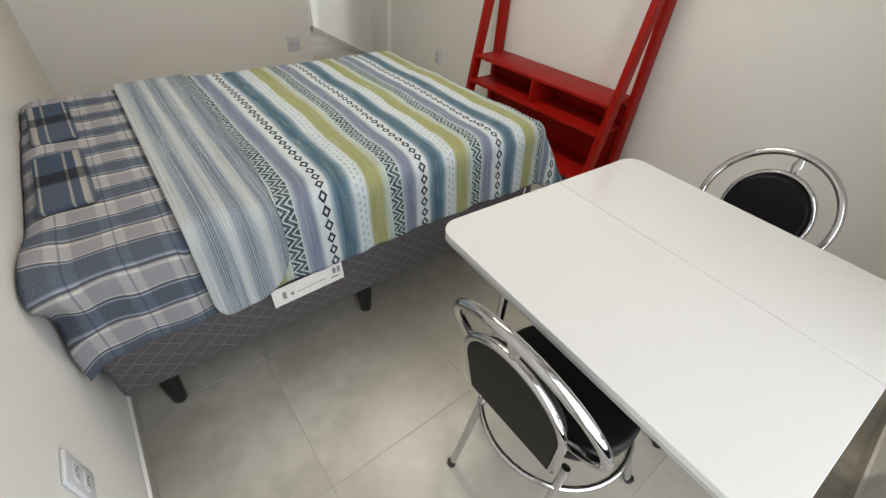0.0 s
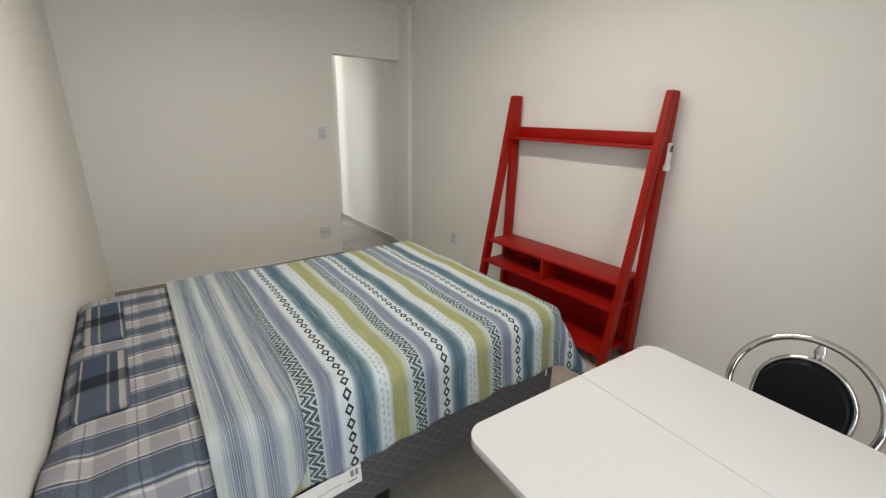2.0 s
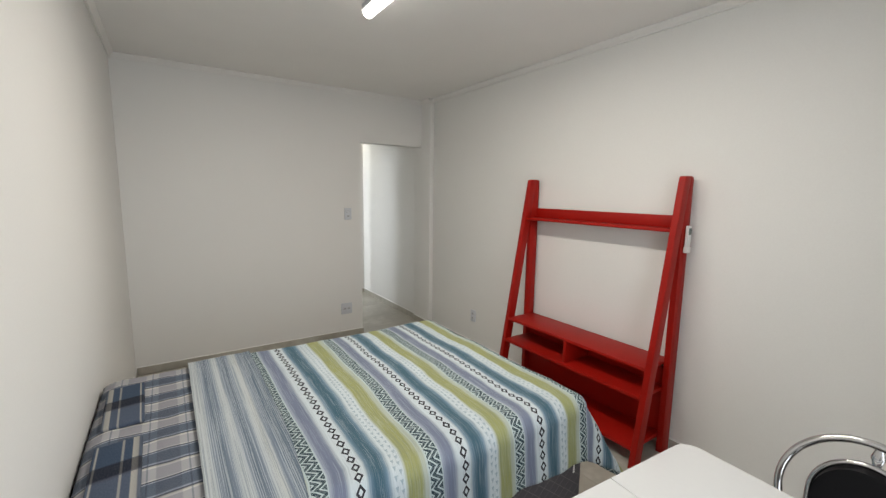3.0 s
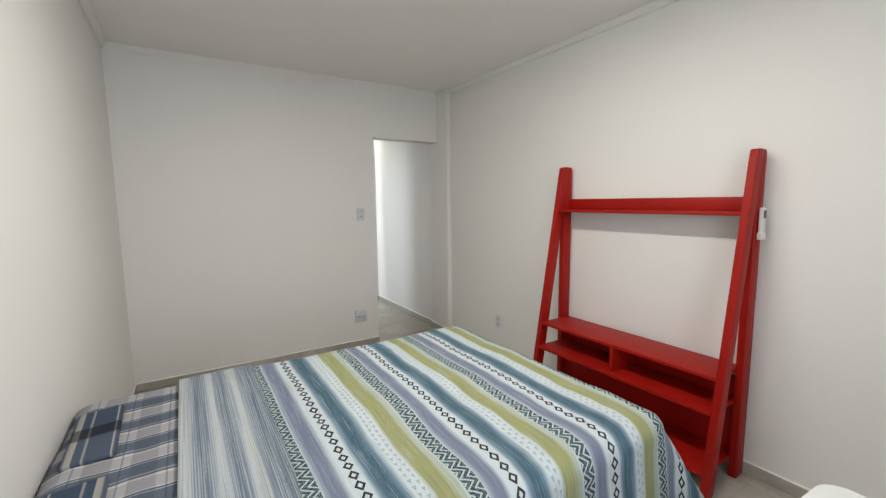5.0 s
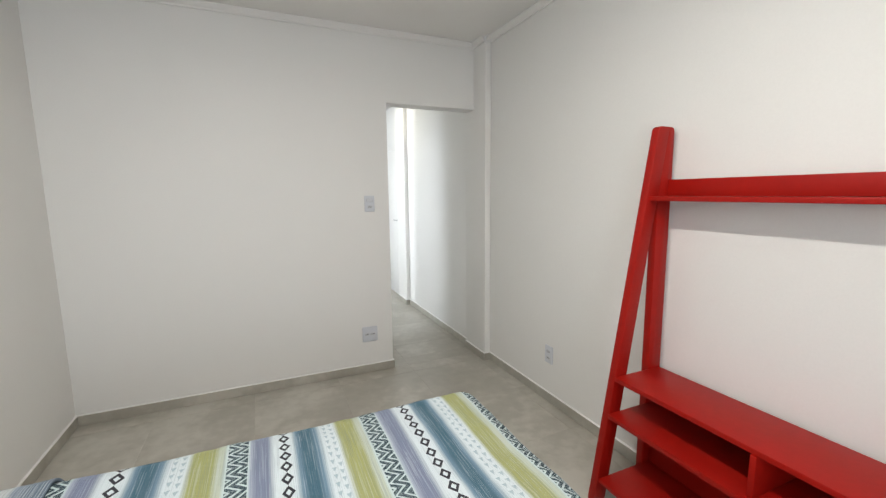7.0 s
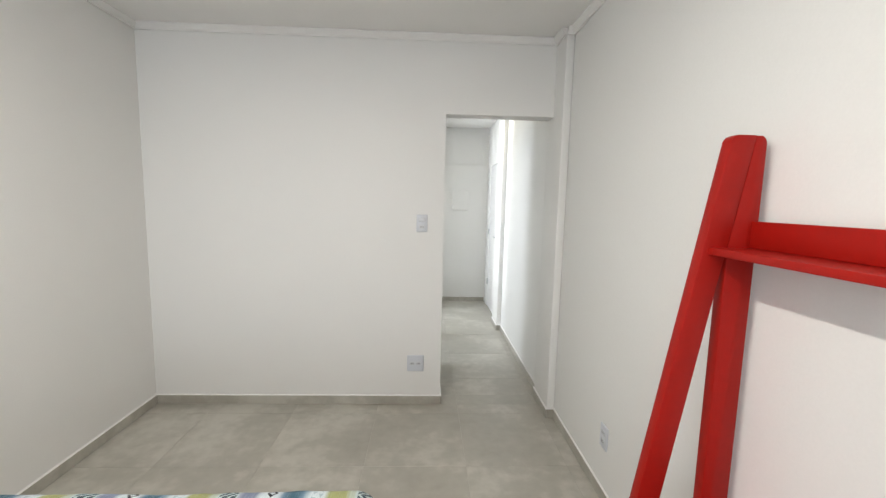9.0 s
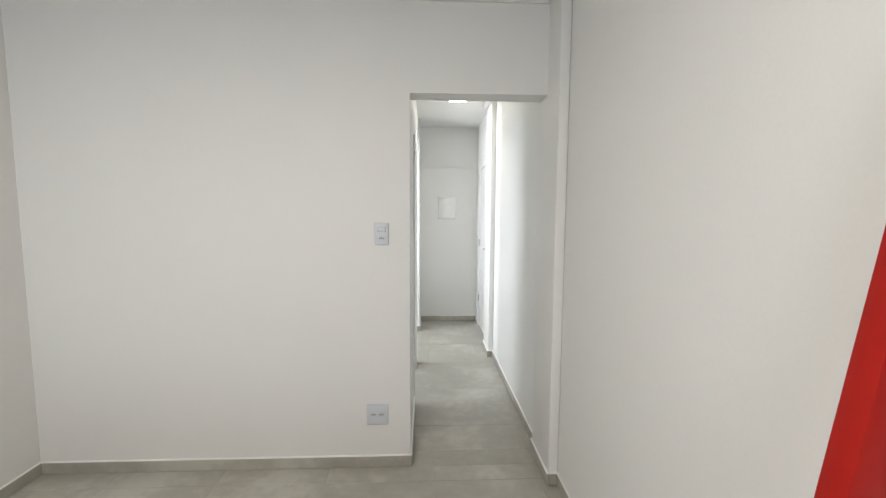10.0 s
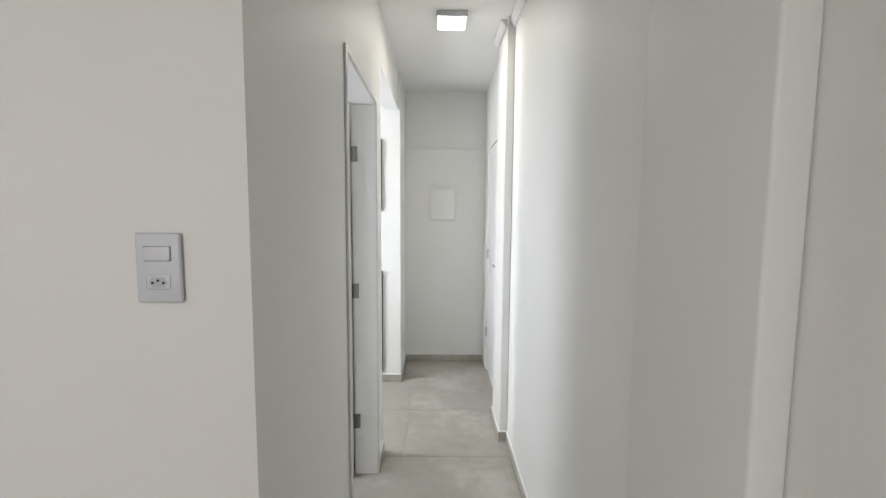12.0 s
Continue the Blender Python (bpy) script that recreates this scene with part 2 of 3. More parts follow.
def tile_material():
    """Satin grey porcelain with soft clouds; each tile a little different."""
    n = Nodes("porcelain_tile", 0.3)
    oi = n.nt.nodes.new("ShaderNodeObjectInfo")
    geo = n.nt.nodes.new("ShaderNodeNewGeometry")
    vec = n.nt.nodes.new("ShaderNodeVectorMath")
    vec.operation = "MULTIPLY_ADD"
    n.put(vec.inputs[0], oi.outputs["Random"])
    vec.inputs[1].default_value = (0.12, 0.09, 0.3)
    n.put(vec.inputs[2], geo.outputs["Position"])
    big = n.noise(2.2, vec.outputs[0], 5)
    small = n.noise(14, vec.outputs[0], 6)
    k = n.f("ADD", n.f("MULTIPLY", big, 0.7), n.f("MULTIPLY", small, 0.3))
    col = n.ramp(k, [(0.34, (0.335, 0.315, 0.27)), (0.5, (0.395, 0.375, 0.325)), (0.62, (0.50, 0.48, 0.425))])
    n.put(n.b.inputs["Roughness"], n.f("ADD", 0.24, n.f("MULTIPLY", small, 0.18)))
    return n.done(col, n.noise(90, None, 2), 0.03, 0.001)


M_WALL = mat("white_wall_paint", (0.79, 0.78, 0.755), 0.55, bump=0.12, scale=140, vary=0.02, big=1.3)
M_CEIL = mat("white_ceiling_paint", (0.82, 0.805, 0.78), 0.8, bump=0.1, scale=120, vary=0.02)
M_TRIM = mat("white_cornice", (0.8, 0.785, 0.76), 0.6, vary=0.02)
M_DOOR = mat("white_satin_door", (0.8, 0.79, 0.77), 0.35, bump=0.04, scale=30, vary=0.02)
M_TILE = tile_material()
M_GROUT = mat("light_grout", (0.45, 0.43, 0.38), 0.9, bump=0.2, scale=300, vary=0.1)
M_CAULK = mat("white_caulk", (0.82, 0.81, 0.79), 0.6)
M_RED = mat("red_lacquer", (0.335, 0.006, 0.0025), 0.5, bump=0.05, scale=50, vary=0.08, big=4)
M_RED.node_tree.nodes["Principled BSDF"].inputs["Specular IOR Level"].default_value = 0.28
M_LAM = mat("white_laminate", (0.67, 0.675, 0.67), 0.1, vary=0.01, coat=0.3)
M_EDGE = mat("grey_edge_band", (0.42, 0.42, 0.41), 0.4)
M_CHROME = mat("chrome", (0.58, 0.58, 0.59), 0.1, metal=1.0, vary=0.02)
M_BLACK = mat("black_vinyl", (0.003, 0.003, 0.004), 0.42, bump=0.25, scale=260, vary=0.15)
M_BLACK.node_tree.nodes["Principled BSDF"].inputs["Specular IOR Level"].default_value = 0.25
M_BOARD = mat("black_back_board", (0.006, 0.006, 0.006), 0.6, bump=0.15, scale=200, vary=0.1)
M_BOARD.node_tree.nodes["Principled BSDF"].inputs["Specular IOR Level"].default_value = 0.25
M_LEG = mat("black_plastic", (0.006, 0.006, 0.006), 0.4)
M_PLATE = mat("white_switch_plastic", (0.62, 0.64, 0.68), 0.3, vary=0.01)
M_KEY = mat("white_switch_key", (0.66, 0.675, 0.70), 0.25, vary=0.01)
M_RECESS_SHADE = mat("grey_socket_recess_shade", (0.5, 0.51, 0.53), 0.4, vary=0.01)
M_HOLE_SHADE = mat("dark_socket_hole_shade", (0.02, 0.02, 0.02), 0.6)
M_PAPER = mat("white_paper", (0.72, 0.71, 0.70), 0.6)
# print on the bed label, and painted shade around the switch rocker
M_INK_SHADE = mat("grey_ink_and_shade", (0.24, 0.24, 0.25), 0.7)
M_STEEL = mat("brushed_steel", (0.5, 0.5, 0.5), 0.3, metal=1.0)
M_HINGE = mat("aged_steel", (0.22, 0.22, 0.21), 0.4, metal=0.8)
M_QUILT, M_FLAP, M_PLAID, M_BASE = quilt_material(), flap_material(), plaid_material(), base_fabric()
M_PLAID2 = patch_material()
M_MATTRESS = mat("charcoal_mattress_cloth", (0.028, 0.027, 0.031), 0.85, bump=0.3, scale=300, vary=0.15)
M_DARKLINE = mat("dark_line_edge", (0.03, 0.03, 0.03), 0.4)
M_REMOTE = mat("white_remote_plastic", (0.78, 0.78, 0.76), 0.35)
M_SCREEN = mat("grey_display", (0.10, 0.13, 0.12), 0.2)


def glow(name, color, strength):
    m = bpy.data.materials.new(name)
    m.use_nodes = True
    b = m.node_tree.nodes["Principled BSDF"]
    b.inputs["Base Color"].default_value = (0.8, 0.8, 0.8, 1)
    b.inputs["Emission Color"].default_value, b.inputs["Emission Strength"].default_value = (*color, 1), strength
    return m


M_GLOW = glow("lit_diffuser", (1.0, 0.97, 0.92), 6)


# ---- mesh helpers ----
def box(bm, a, b, bevel=0.0, seg=2):
    r = bmesh.ops.create_cube(bm, size=1.0)
    for v in r["verts"]:
        v.co = Vector([(a[i] + b[i]) / 2 + v.co[i] * (b[i] - a[i]) for i in range(3)])
    if bevel:
        es = list({e for v in r["verts"] for e in v.link_edges})
        bmesh.ops.bevel(bm, geom=es, offset=bevel, segments=seg, affect="EDGES", profile=0.5)


def prism(bm, pts, axis, lo, hi, bevel=0.0, seg=2):
    """A closed outline (in the two other axes, in order) drawn out along an axis."""
    def at(p, h):
        q = list(p)
        q.insert(axis, h)
        return bm.verts.new(q)
    A, B = [at(p, lo) for p in pts], [at(p, hi) for p in pts]
    n = len(pts)
    fs = [bm.faces.new(A[::-1]), bm.faces.new(B)] + [bm.faces.new((A[i], A[(i + 1) % n], B[(i + 1) % n], B[i])) for i in range(n)]
    bmesh.ops.recalc_face_normals(bm, faces=fs)
    if bevel:
        bmesh.ops.bevel(bm, geom=list({e for f in fs for e in f.edges}), offset=bevel, segments=seg, affect="EDGES", profile=0.5)


def tube(bm, pts, r, closed=False, sides=14):
    """A round tube along points."""
    pts = [Vector(p) for p in pts]
    n = len(pts)
    rings, up = [], None
    for i, p in enumerate(pts):
        if closed:
            d = (pts[(i + 1) % n] - pts[i - 1]).normalized()
        else:
            d = (pts[min(i + 1, n - 1)] - pts[max(i - 1, 0)]).normalized()
        if up is None:
            up = d.orthogonal().normalized()
        up = (up - d * up.dot(d)).normalized()
        side = d.cross(up)
        rings.append([bm.verts.new(p + (up * math.cos(a) + side * math.sin(a)) * r) for a in (2 * math.pi * k / sides for k in range(sides))])
    for i in range(n if closed else n - 1):
        a, b = rings[i], rings[(i + 1) % n]
        for k in range(sides):
            bm.faces.new((a[k], a[(k + 1) % sides], b[(k + 1) % sides], b[k]))
    if not closed:
        bm.faces.new(rings[0][::-1])
        bm.faces.new(rings[-1])


def lathe(bm, prof, center, sides=20):
    """A solid of revolution about the vertical: (radius, z) pairs from bottom to top."""
    rings = [[bm.verts.new((center[0] + r * math.cos(a), center[1] + r * math.sin(a), center[2] + z)) for a in (2 * math.pi * k / sides for k in range(sides))] for r, z in prof]
    for a, b in zip(rings, rings[1:]):
        for k in range(sides):
            bm.faces.new((a[k], a[(k + 1) % sides], b[(k + 1) % sides], b[k]))
    bm.faces.new(rings[0][::-1])
    bm.faces.new(rings[-1])


def smooth(bm, limit=35):
    for f in bm.faces:
        f.smooth = True
    for e in bm.edges:
        if len(e.link_faces) == 2 and e.calc_face_angle(0) > radians(limit):
            e.smooth = False


def part(name, bm, material, parent=None, label=""):
    """Links a bmesh as one mesh object under a thing or a part."""
    bmesh.ops.recalc_face_normals(bm, faces=bm.faces[:])
    smooth(bm)
    me = bpy.data.meshes.new(name)
    bm.to_mesh(me)
    bm.free()
    me.materials.append(material)
    ob = new(name, me)
    ob.parent = parent
    if label:
        ob["label"] = label
    return ob


def block(name, a, b, material, parent=None, label="", bevel=0.0):
    bm = bmesh.new()
    box(bm, a, b, bevel)
    return part(name, bm, material, parent, label)


def thing(name, label, category, group="", at=(0, 0, 0)):
    ob = new(name)
    ob.location = at
    return tagged(ob, label, category, group)


def setting(ob, label, category):
    return tagged(ob, label, category, kind="structure")


def wall(name, boxes, label="white painted plaster wall", bevel=0.0):
    bm = bmesh.new()
    for a, b in boxes:
        box(bm, a, b, bevel, 3)
    return setting(part(name, bm, M_WALL), label, "wall")


def cut_wall(name, outline, axis, lo, hi, label):
    """A wall of one piece, its outline notched for the openings."""
    bm = bmesh.new()
    prism(bm, outline, axis, lo, hi)
    return setting(part(name, bm, M_WALL), label, "wall")


# ---- the room ----
T = 0.14
wall("wall_west", [((-T, YB - T, -0.1), (0, T, ZC))])
wall("wall_east", [((W, YB - T, -0.1), (W + T, T - 0.001, ZC))])
cut_wall("wall_north", [(0, -0.1), (XD, -0.1), (XD, 2.04), (2.722, 2.04), (2.722, ZC), (0, ZC)], 1, 0, T, "white painted plaster wall beside a plain doorless opening")
wall("pillar", [((2.722, -0.19, -0.1), (W - 0.001, T - 0.002, ZC))], "narrow white plaster pillar in the corner by the opening", 0.006)
x0, x1, z0, z1 = WIN
wall("wall_south", [((0, YB - T, -0.1), (x0, YB, ZC)), ((x1, YB - T, -0.1), (W, YB, ZC)), ((x0, YB - T, -0.1), (x1, YB, z0)), ((x0, YB - T, z1), (x1, YB, ZC))])
setting(block("ceiling", (-T, YB - T, ZC), (W + T, T, ZC + 0.1), M_CEIL), "plain off-white plaster ceiling", "ceiling")

# window behind the walker
win = setting(new("window_1"), "white framed glass balcony door in the back wall", "window")
bm = bmesh.new()
for a, b in (((x0, YB - 0.1, z0), (x1, YB - 0.05, z0 + 0.05)), ((x0, YB - 0.1, z1 - 0.05), (x1, YB - 0.05, z1)),
             ((x0, YB - 0.1, z0 + 0.05), (x0 + 0.05, YB - 0.05, z1 - 0.05)), ((x1 - 0.05, YB - 0.1, z0 + 0.05), (x1, YB - 0.05, z1 - 0.05))):
    box(bm, a, b)
part("window_frame", bm, M_DOOR, win)


def cornice(name, p, q, inward, z=ZC):
    """A small stepped moulding along a wall under the ceiling."""
    d = (Vector(q) - Vector(p))
    L = d.length
    prof = [(0, 0), (0.034, 0), (0.034, -0.009), (0.026, -0.014), (0.020, -0.026), (0.011, -0.031), (0.011, -0.042), (0, -0.042)]
    bm = bmesh.new()
    prism(bm, prof, 0, 0, L)
    ob = part(name, bm, M_TRIM)
    x = d.normalized()
    y = Vector(inward)
    ob.matrix_world = Matrix(((x.x, y.x, 0, p[0]), (x.y, y.y, 0, p[1]), (0, 0, 1, z - 0.0015), (0, 0, 0, 1)))
    return setting(ob, "slim white plaster cornice under the ceiling", "cornice")


cornice("trim", (0.002, -0.002), (2.722, -0.002), (0, -1))
cornice("trim", (2.722, -0.192), (W, -0.192), (0, -1))
cornice("trim", (2.7205, -0.19), (2.7205, -0.002), (-1, 0))
cornice("trim", (W - 0.002, YB), (W - 0.002, -0.192), (-1, 0))
cornice("trim", (0.002, YB), (0.002, -0.002), (1, 0))

HB = 0.063


def skirting(p, q, inward):
    """A grey tile skirting with a white joint on top, along a wall from p to q."""
    p, q, n = Vector((*p, 0)), Vector((*q, 0)), Vector((*inward, 0))
    x = (q - p).normalized()
    m = Matrix(((x.x, n.x, 0, p.x), (x.y, n.y, 0, p.y), (0, 0, 1, 0), (0, 0, 0, 1)))
    L = (q - p).length
    bm = bmesh.new()
    box(bm, (0, 0, 0.0), (L, 0.009, HB), 0.0015, 1)
    ob = setting(part("baseboard", bm, M_TILE), "grey porcelain tile skirting with white top joint", "baseboard")
    ob.matrix_world = m
    bm = bmesh.new()
    prism(bm, [(0.0, HB - 0.001), (0.0085, HB - 0.001), (0.0085, HB + 0.002), (0.002, HB + 0.006), (0, HB + 0.006)], 0, 0, L)
    part("joint", bm, M_CAULK, ob)


XC = 2.748  # hallway's far side wall face
skirting((0.001, YB), (0.001, 0), (1, 0))
skirting((0.01, -0.001), (XD, -0.001), (0, -1))
skirting((W - 0.01, YB + 0.001), (WIN[1], YB + 0.001), (0, 1))
skirting((XD + 0.001, -0.01), (XD + 0.001, 0.725), (1, 0))
skirting((W - 0.001, YB), (W - 0.001, -0.191), (-1, 0))
skirting((2.722, -0.191), (W - 0.01, -0.191), (0, -1))
skirting((2.721, -0.2), (2.721, T), (-1, 0))
skirting((XC - 0.001, T), (XC - 0.001, 1.72), (-1, 0))
skirting((2.70, 1.719), (XC - 0.01, 1.719), (0, -1))
skirting((2.699, 1.71), (2.699, 2.045), (-1, 0))
skirting((2.015, 3.105), (2.74, 3.105), (0, -1))
skirting((XD + 0.001, 1.435), (XD + 0.001, 1.62), (1, 0))
skirting((1.4, 2.619), (2.013, 2.619), (0, -1))
skirting((2.013, 2.61), (2.013, 3.1), (1, 0))

# ---- the hallway, with the rooms that open off it ----
XI = XD - 0.11
cut_wall("wall_hall_west", [(T, -0.1), (0.745, -0.1), (0.745, 1.965), (1.415, 1.965), (1.415, -0.1), (1.62, -0.1), (1.62, 2.21), (2.62, 2.21), (2.62, ZK), (T, ZK)], 0, XI, XD,
         "white plaster hallway wall with a door and an opening")
cut_wall("wall_hall_east", [(T, -0.1), (2.04, -0.1), (2.04, 1.95), (2.9, 1.95), (2.9, -0.1), (3.2, -0.1), (3.2, ZK), (T, ZK)], 0, XC, XC + 0.1, "white plaster hallway wall around a closed door")
wall("pillar", [((2.70, 1.72, -0.1), (XC - 0.001, 2.045, ZK))], "narrow white plaster pillar beside the hallway door", 0.006)
wall("wall_hall_north", [((1.9, 3.106, -0.1), (XC + 0.1, 3.2, 1.985)), ((1.9, 3.112, 1.985), (XC + 0.1, 3.2, ZK))], "white hallway end wall with a faint ledge line")
wall("wall_kitchen_north", [((0.2, 2.62, -0.1), (2.012, 2.74, ZK)), ((1.9, 2.74, -0.1), (2.012, 3.106, ZK))])
wall("wall_partition", [((0.3, 1.5, -0.1), (XI, 1.6, ZK))])
wall("wall_far_west", [((0.2, T, -0.1), (0.3, 2.62, ZK))])
setting(block("ceiling", (0.2, T + 0.001, ZK), (XC + 0.1, 3.2, ZK + 0.1), M_CEIL), "plain white plaster hallway ceiling", "ceiling")

cornice("trim", (XC - 0.002, T + 0.002), (XC - 0.002, 1.718), (-1, 0), ZK)
cornice("trim", (2.698, 1.718), (XC - 0.04, 1.718), (0, -1), ZK)
cornice("trim", (2.698, 1.72), (2.698, 2.045), (-1, 0), ZK)


def hinge(z):
    bm = bmesh.new()
    box(bm, (XI - 0.002, 1.395, z), (XI + 0.022, 1.4035, z + 0.075), 0.001, 1)
    tube(bm, [(XI - 0.004, 1.396, z), (XI - 0.004, 1.396, z + 0.075)], 0.006, sides=10)
    return bm


# bathroom door: frame, and the leaf swung inside
door = setting(new("door_1"), "white bathroom door standing open inward, white frame", "door")
bm = bmesh.new()
for y0, y1 in ((0.735, 0.757), (1.403, 1.425)):
    box(bm, (XI - 0.008, y0, 0), (XD + 0.004, y1, 1.955), 0.001, 1)
box(bm, (XI - 0.008, 0.757, 1.935), (XD + 0.004, 1.403, 1.955), 0.001, 1)
part("door_frame", bm, M_DOOR, door)
bm = bmesh.new()
for y0, y1 in ((0.728, 0.75), (1.41, 1.432)):
    box(bm, (XD + 0.0005, y0, 0), (XD + 0.01, y1, 1.964), 0.003, 2)
box(bm, (XD + 0.0005, 0.75, 1.943), (XD + 0.0098, 1.41, 1.964), 0.003, 2)
part("architrave", bm, M_DOOR, door)
bm = bmesh.new()
box(bm, (XI - 0.67, 1.36, 0.008), (XI - 0.012, 1.395, 1.93), 0.002, 1)
leaf = part("door_leaf", bm, M_DOOR, door)
for z in (1.655, 0.96, 0.26):
    part("hinge", hinge(z), M_HINGE, leaf, "steel butt hinge")

# hallway door on the far side
door = setting(new("door_2"), "closed plain white flush door in the hallway", "door")
leaf = block("door_leaf", (XC + 0.012, 2.055, 0.006), (XC + 0.045, 2.89, 1.945), M_DOOR, door, bevel=0.002)
bm = bmesh.new()
for a, b in (((XC - 0.0, 2.041, 0), (XC + 0.05, 2.053, 1.95)), ((XC, 2.891, 0), (XC + 0.05, 2.90, 1.95)), ((XC, 2.053, 1.946), (XC + 0.05, 2.891, 1.95))):
    box(bm, a, b)
part("door_frame", bm, M_DOOR, door)
bm = bmesh.new()
tube(bm, [(XC + 0.012, 2.13, 1.03), (XC - 0.03, 2.13, 1.03), (XC - 0.036, 2.14, 1.03), (XC - 0.036, 2.235, 1.03)], 0.008)
part("handle", bm, M_STEEL, leaf, "steel lever handle")
block("lock_plate", (XC + 0.0085, 2.115, 0.93), (XC + 0.0115, 2.145, 0.965), M_STEEL, leaf, "small steel keyhole plate")
for z in (1.05, 0.35):
    block("hinge", (XC - 0.004, 2.872, z - 0.04), (XC + 0.0115, 2.889, z + 0.04), M_STEEL, leaf)

setting(block("trim", (2.013, 3.097, 1.98), (XC - 0.001, 3.1055, 1.99), M_WALL), "thin white ledge across the hallway end wall", "trim")

# distribution board cover on the end wall
pb = thing("fuse_box", "white plastic fuse box with bowed cover on the wall", "fuse box")
bm = bmesh.new()
box(bm, (2.246, 3.088, 1.333), (2.471, 3.1055, 1.621), 0.006, 3)
part("frame", bm, M_WALL, pb)
bm = bmesh.new()
N = 12
prof = [(2.258 + 0.2 * i / N, 3.087 - 0.016 * math.sin(math.pi * i / N)) for i in range(N + 1)]
prism(bm, prof + [(2.458, 3.089), (2.258, 3.089)], 2, 1.345, 1.609)
part("cover", bm, M_WALL, pb)

# square ceiling light of the hallway
lamp = thing("ceiling_light", "small square lit LED ceiling light", "ceiling light")
bm = bmesh.new()
box(bm, (2.30, 1.625, ZK - 0.031), (2.47, 1.795, ZK), 0.004)
part("housing", bm, M_PLATE, lamp)
block("diffuser", (2.308, 1.633, ZK - 0.036), (2.462, 1.787, ZK - 0.0315), M_GLOW, lamp, bevel=0.001)

# slim dark boxes added on the kitchen wall; their edge draws an unidentified dark line
for z0, z1 in ((0.09, 0.93), (1.42, 1.98)):
    bm = bmesh.new()
    box(bm, (1.6, 2.6, z0), (1.868, 2.6195, z1), 0.003, 1)
    tagged(part("dark_line_box", bm, M_DARKLINE), "slim dark box added for an unidentified dark line on the kitchen wall", "panel", "kitchen wall panels")

# long tube light of the room
lamp = thing("tube_lamp", "lit white LED batten lamp on the ceiling", "ceiling light")
bm = bmesh.new()
box(bm, (1.238, -3.045, ZC - 0.03), (1.312, -1.845, ZC), 0.004)
part("housing", bm, M_PLATE, lamp)
bm = bmesh.new()
prof = [(1.275 + 0.034 * math.cos(a), ZC - 0.0305 - 0.036 * math.sin(a)) for a in (math.pi * k / 12 for k in range(13))]
prism(bm, prof, 1, -3.04, -1.85)
part("diffuser", bm, M_GLOW, lamp, "glowing half-round diffuser")


# ---- the bed ----
BX0, BX1, BY0, BY1, BZ = 0.03, 1.77, -3.06, -1.80, 0.675
YM = (BY0 + BY1) / 2


def over_edge(s, edge, r=0.05, lean=0.12):
    """How far out and down a cloth lies that runs a length s past the point where the edge starts to round."""
    q = r * math.pi / 2
    if s <= 0:
        return s, 0.0
    if s < q:
        return r * math.sin(s / r), r * (1 - math.cos(s / r))
    return r + (s - q) * lean, r + (s - q) * math.sqrt(1 - lean * lean)


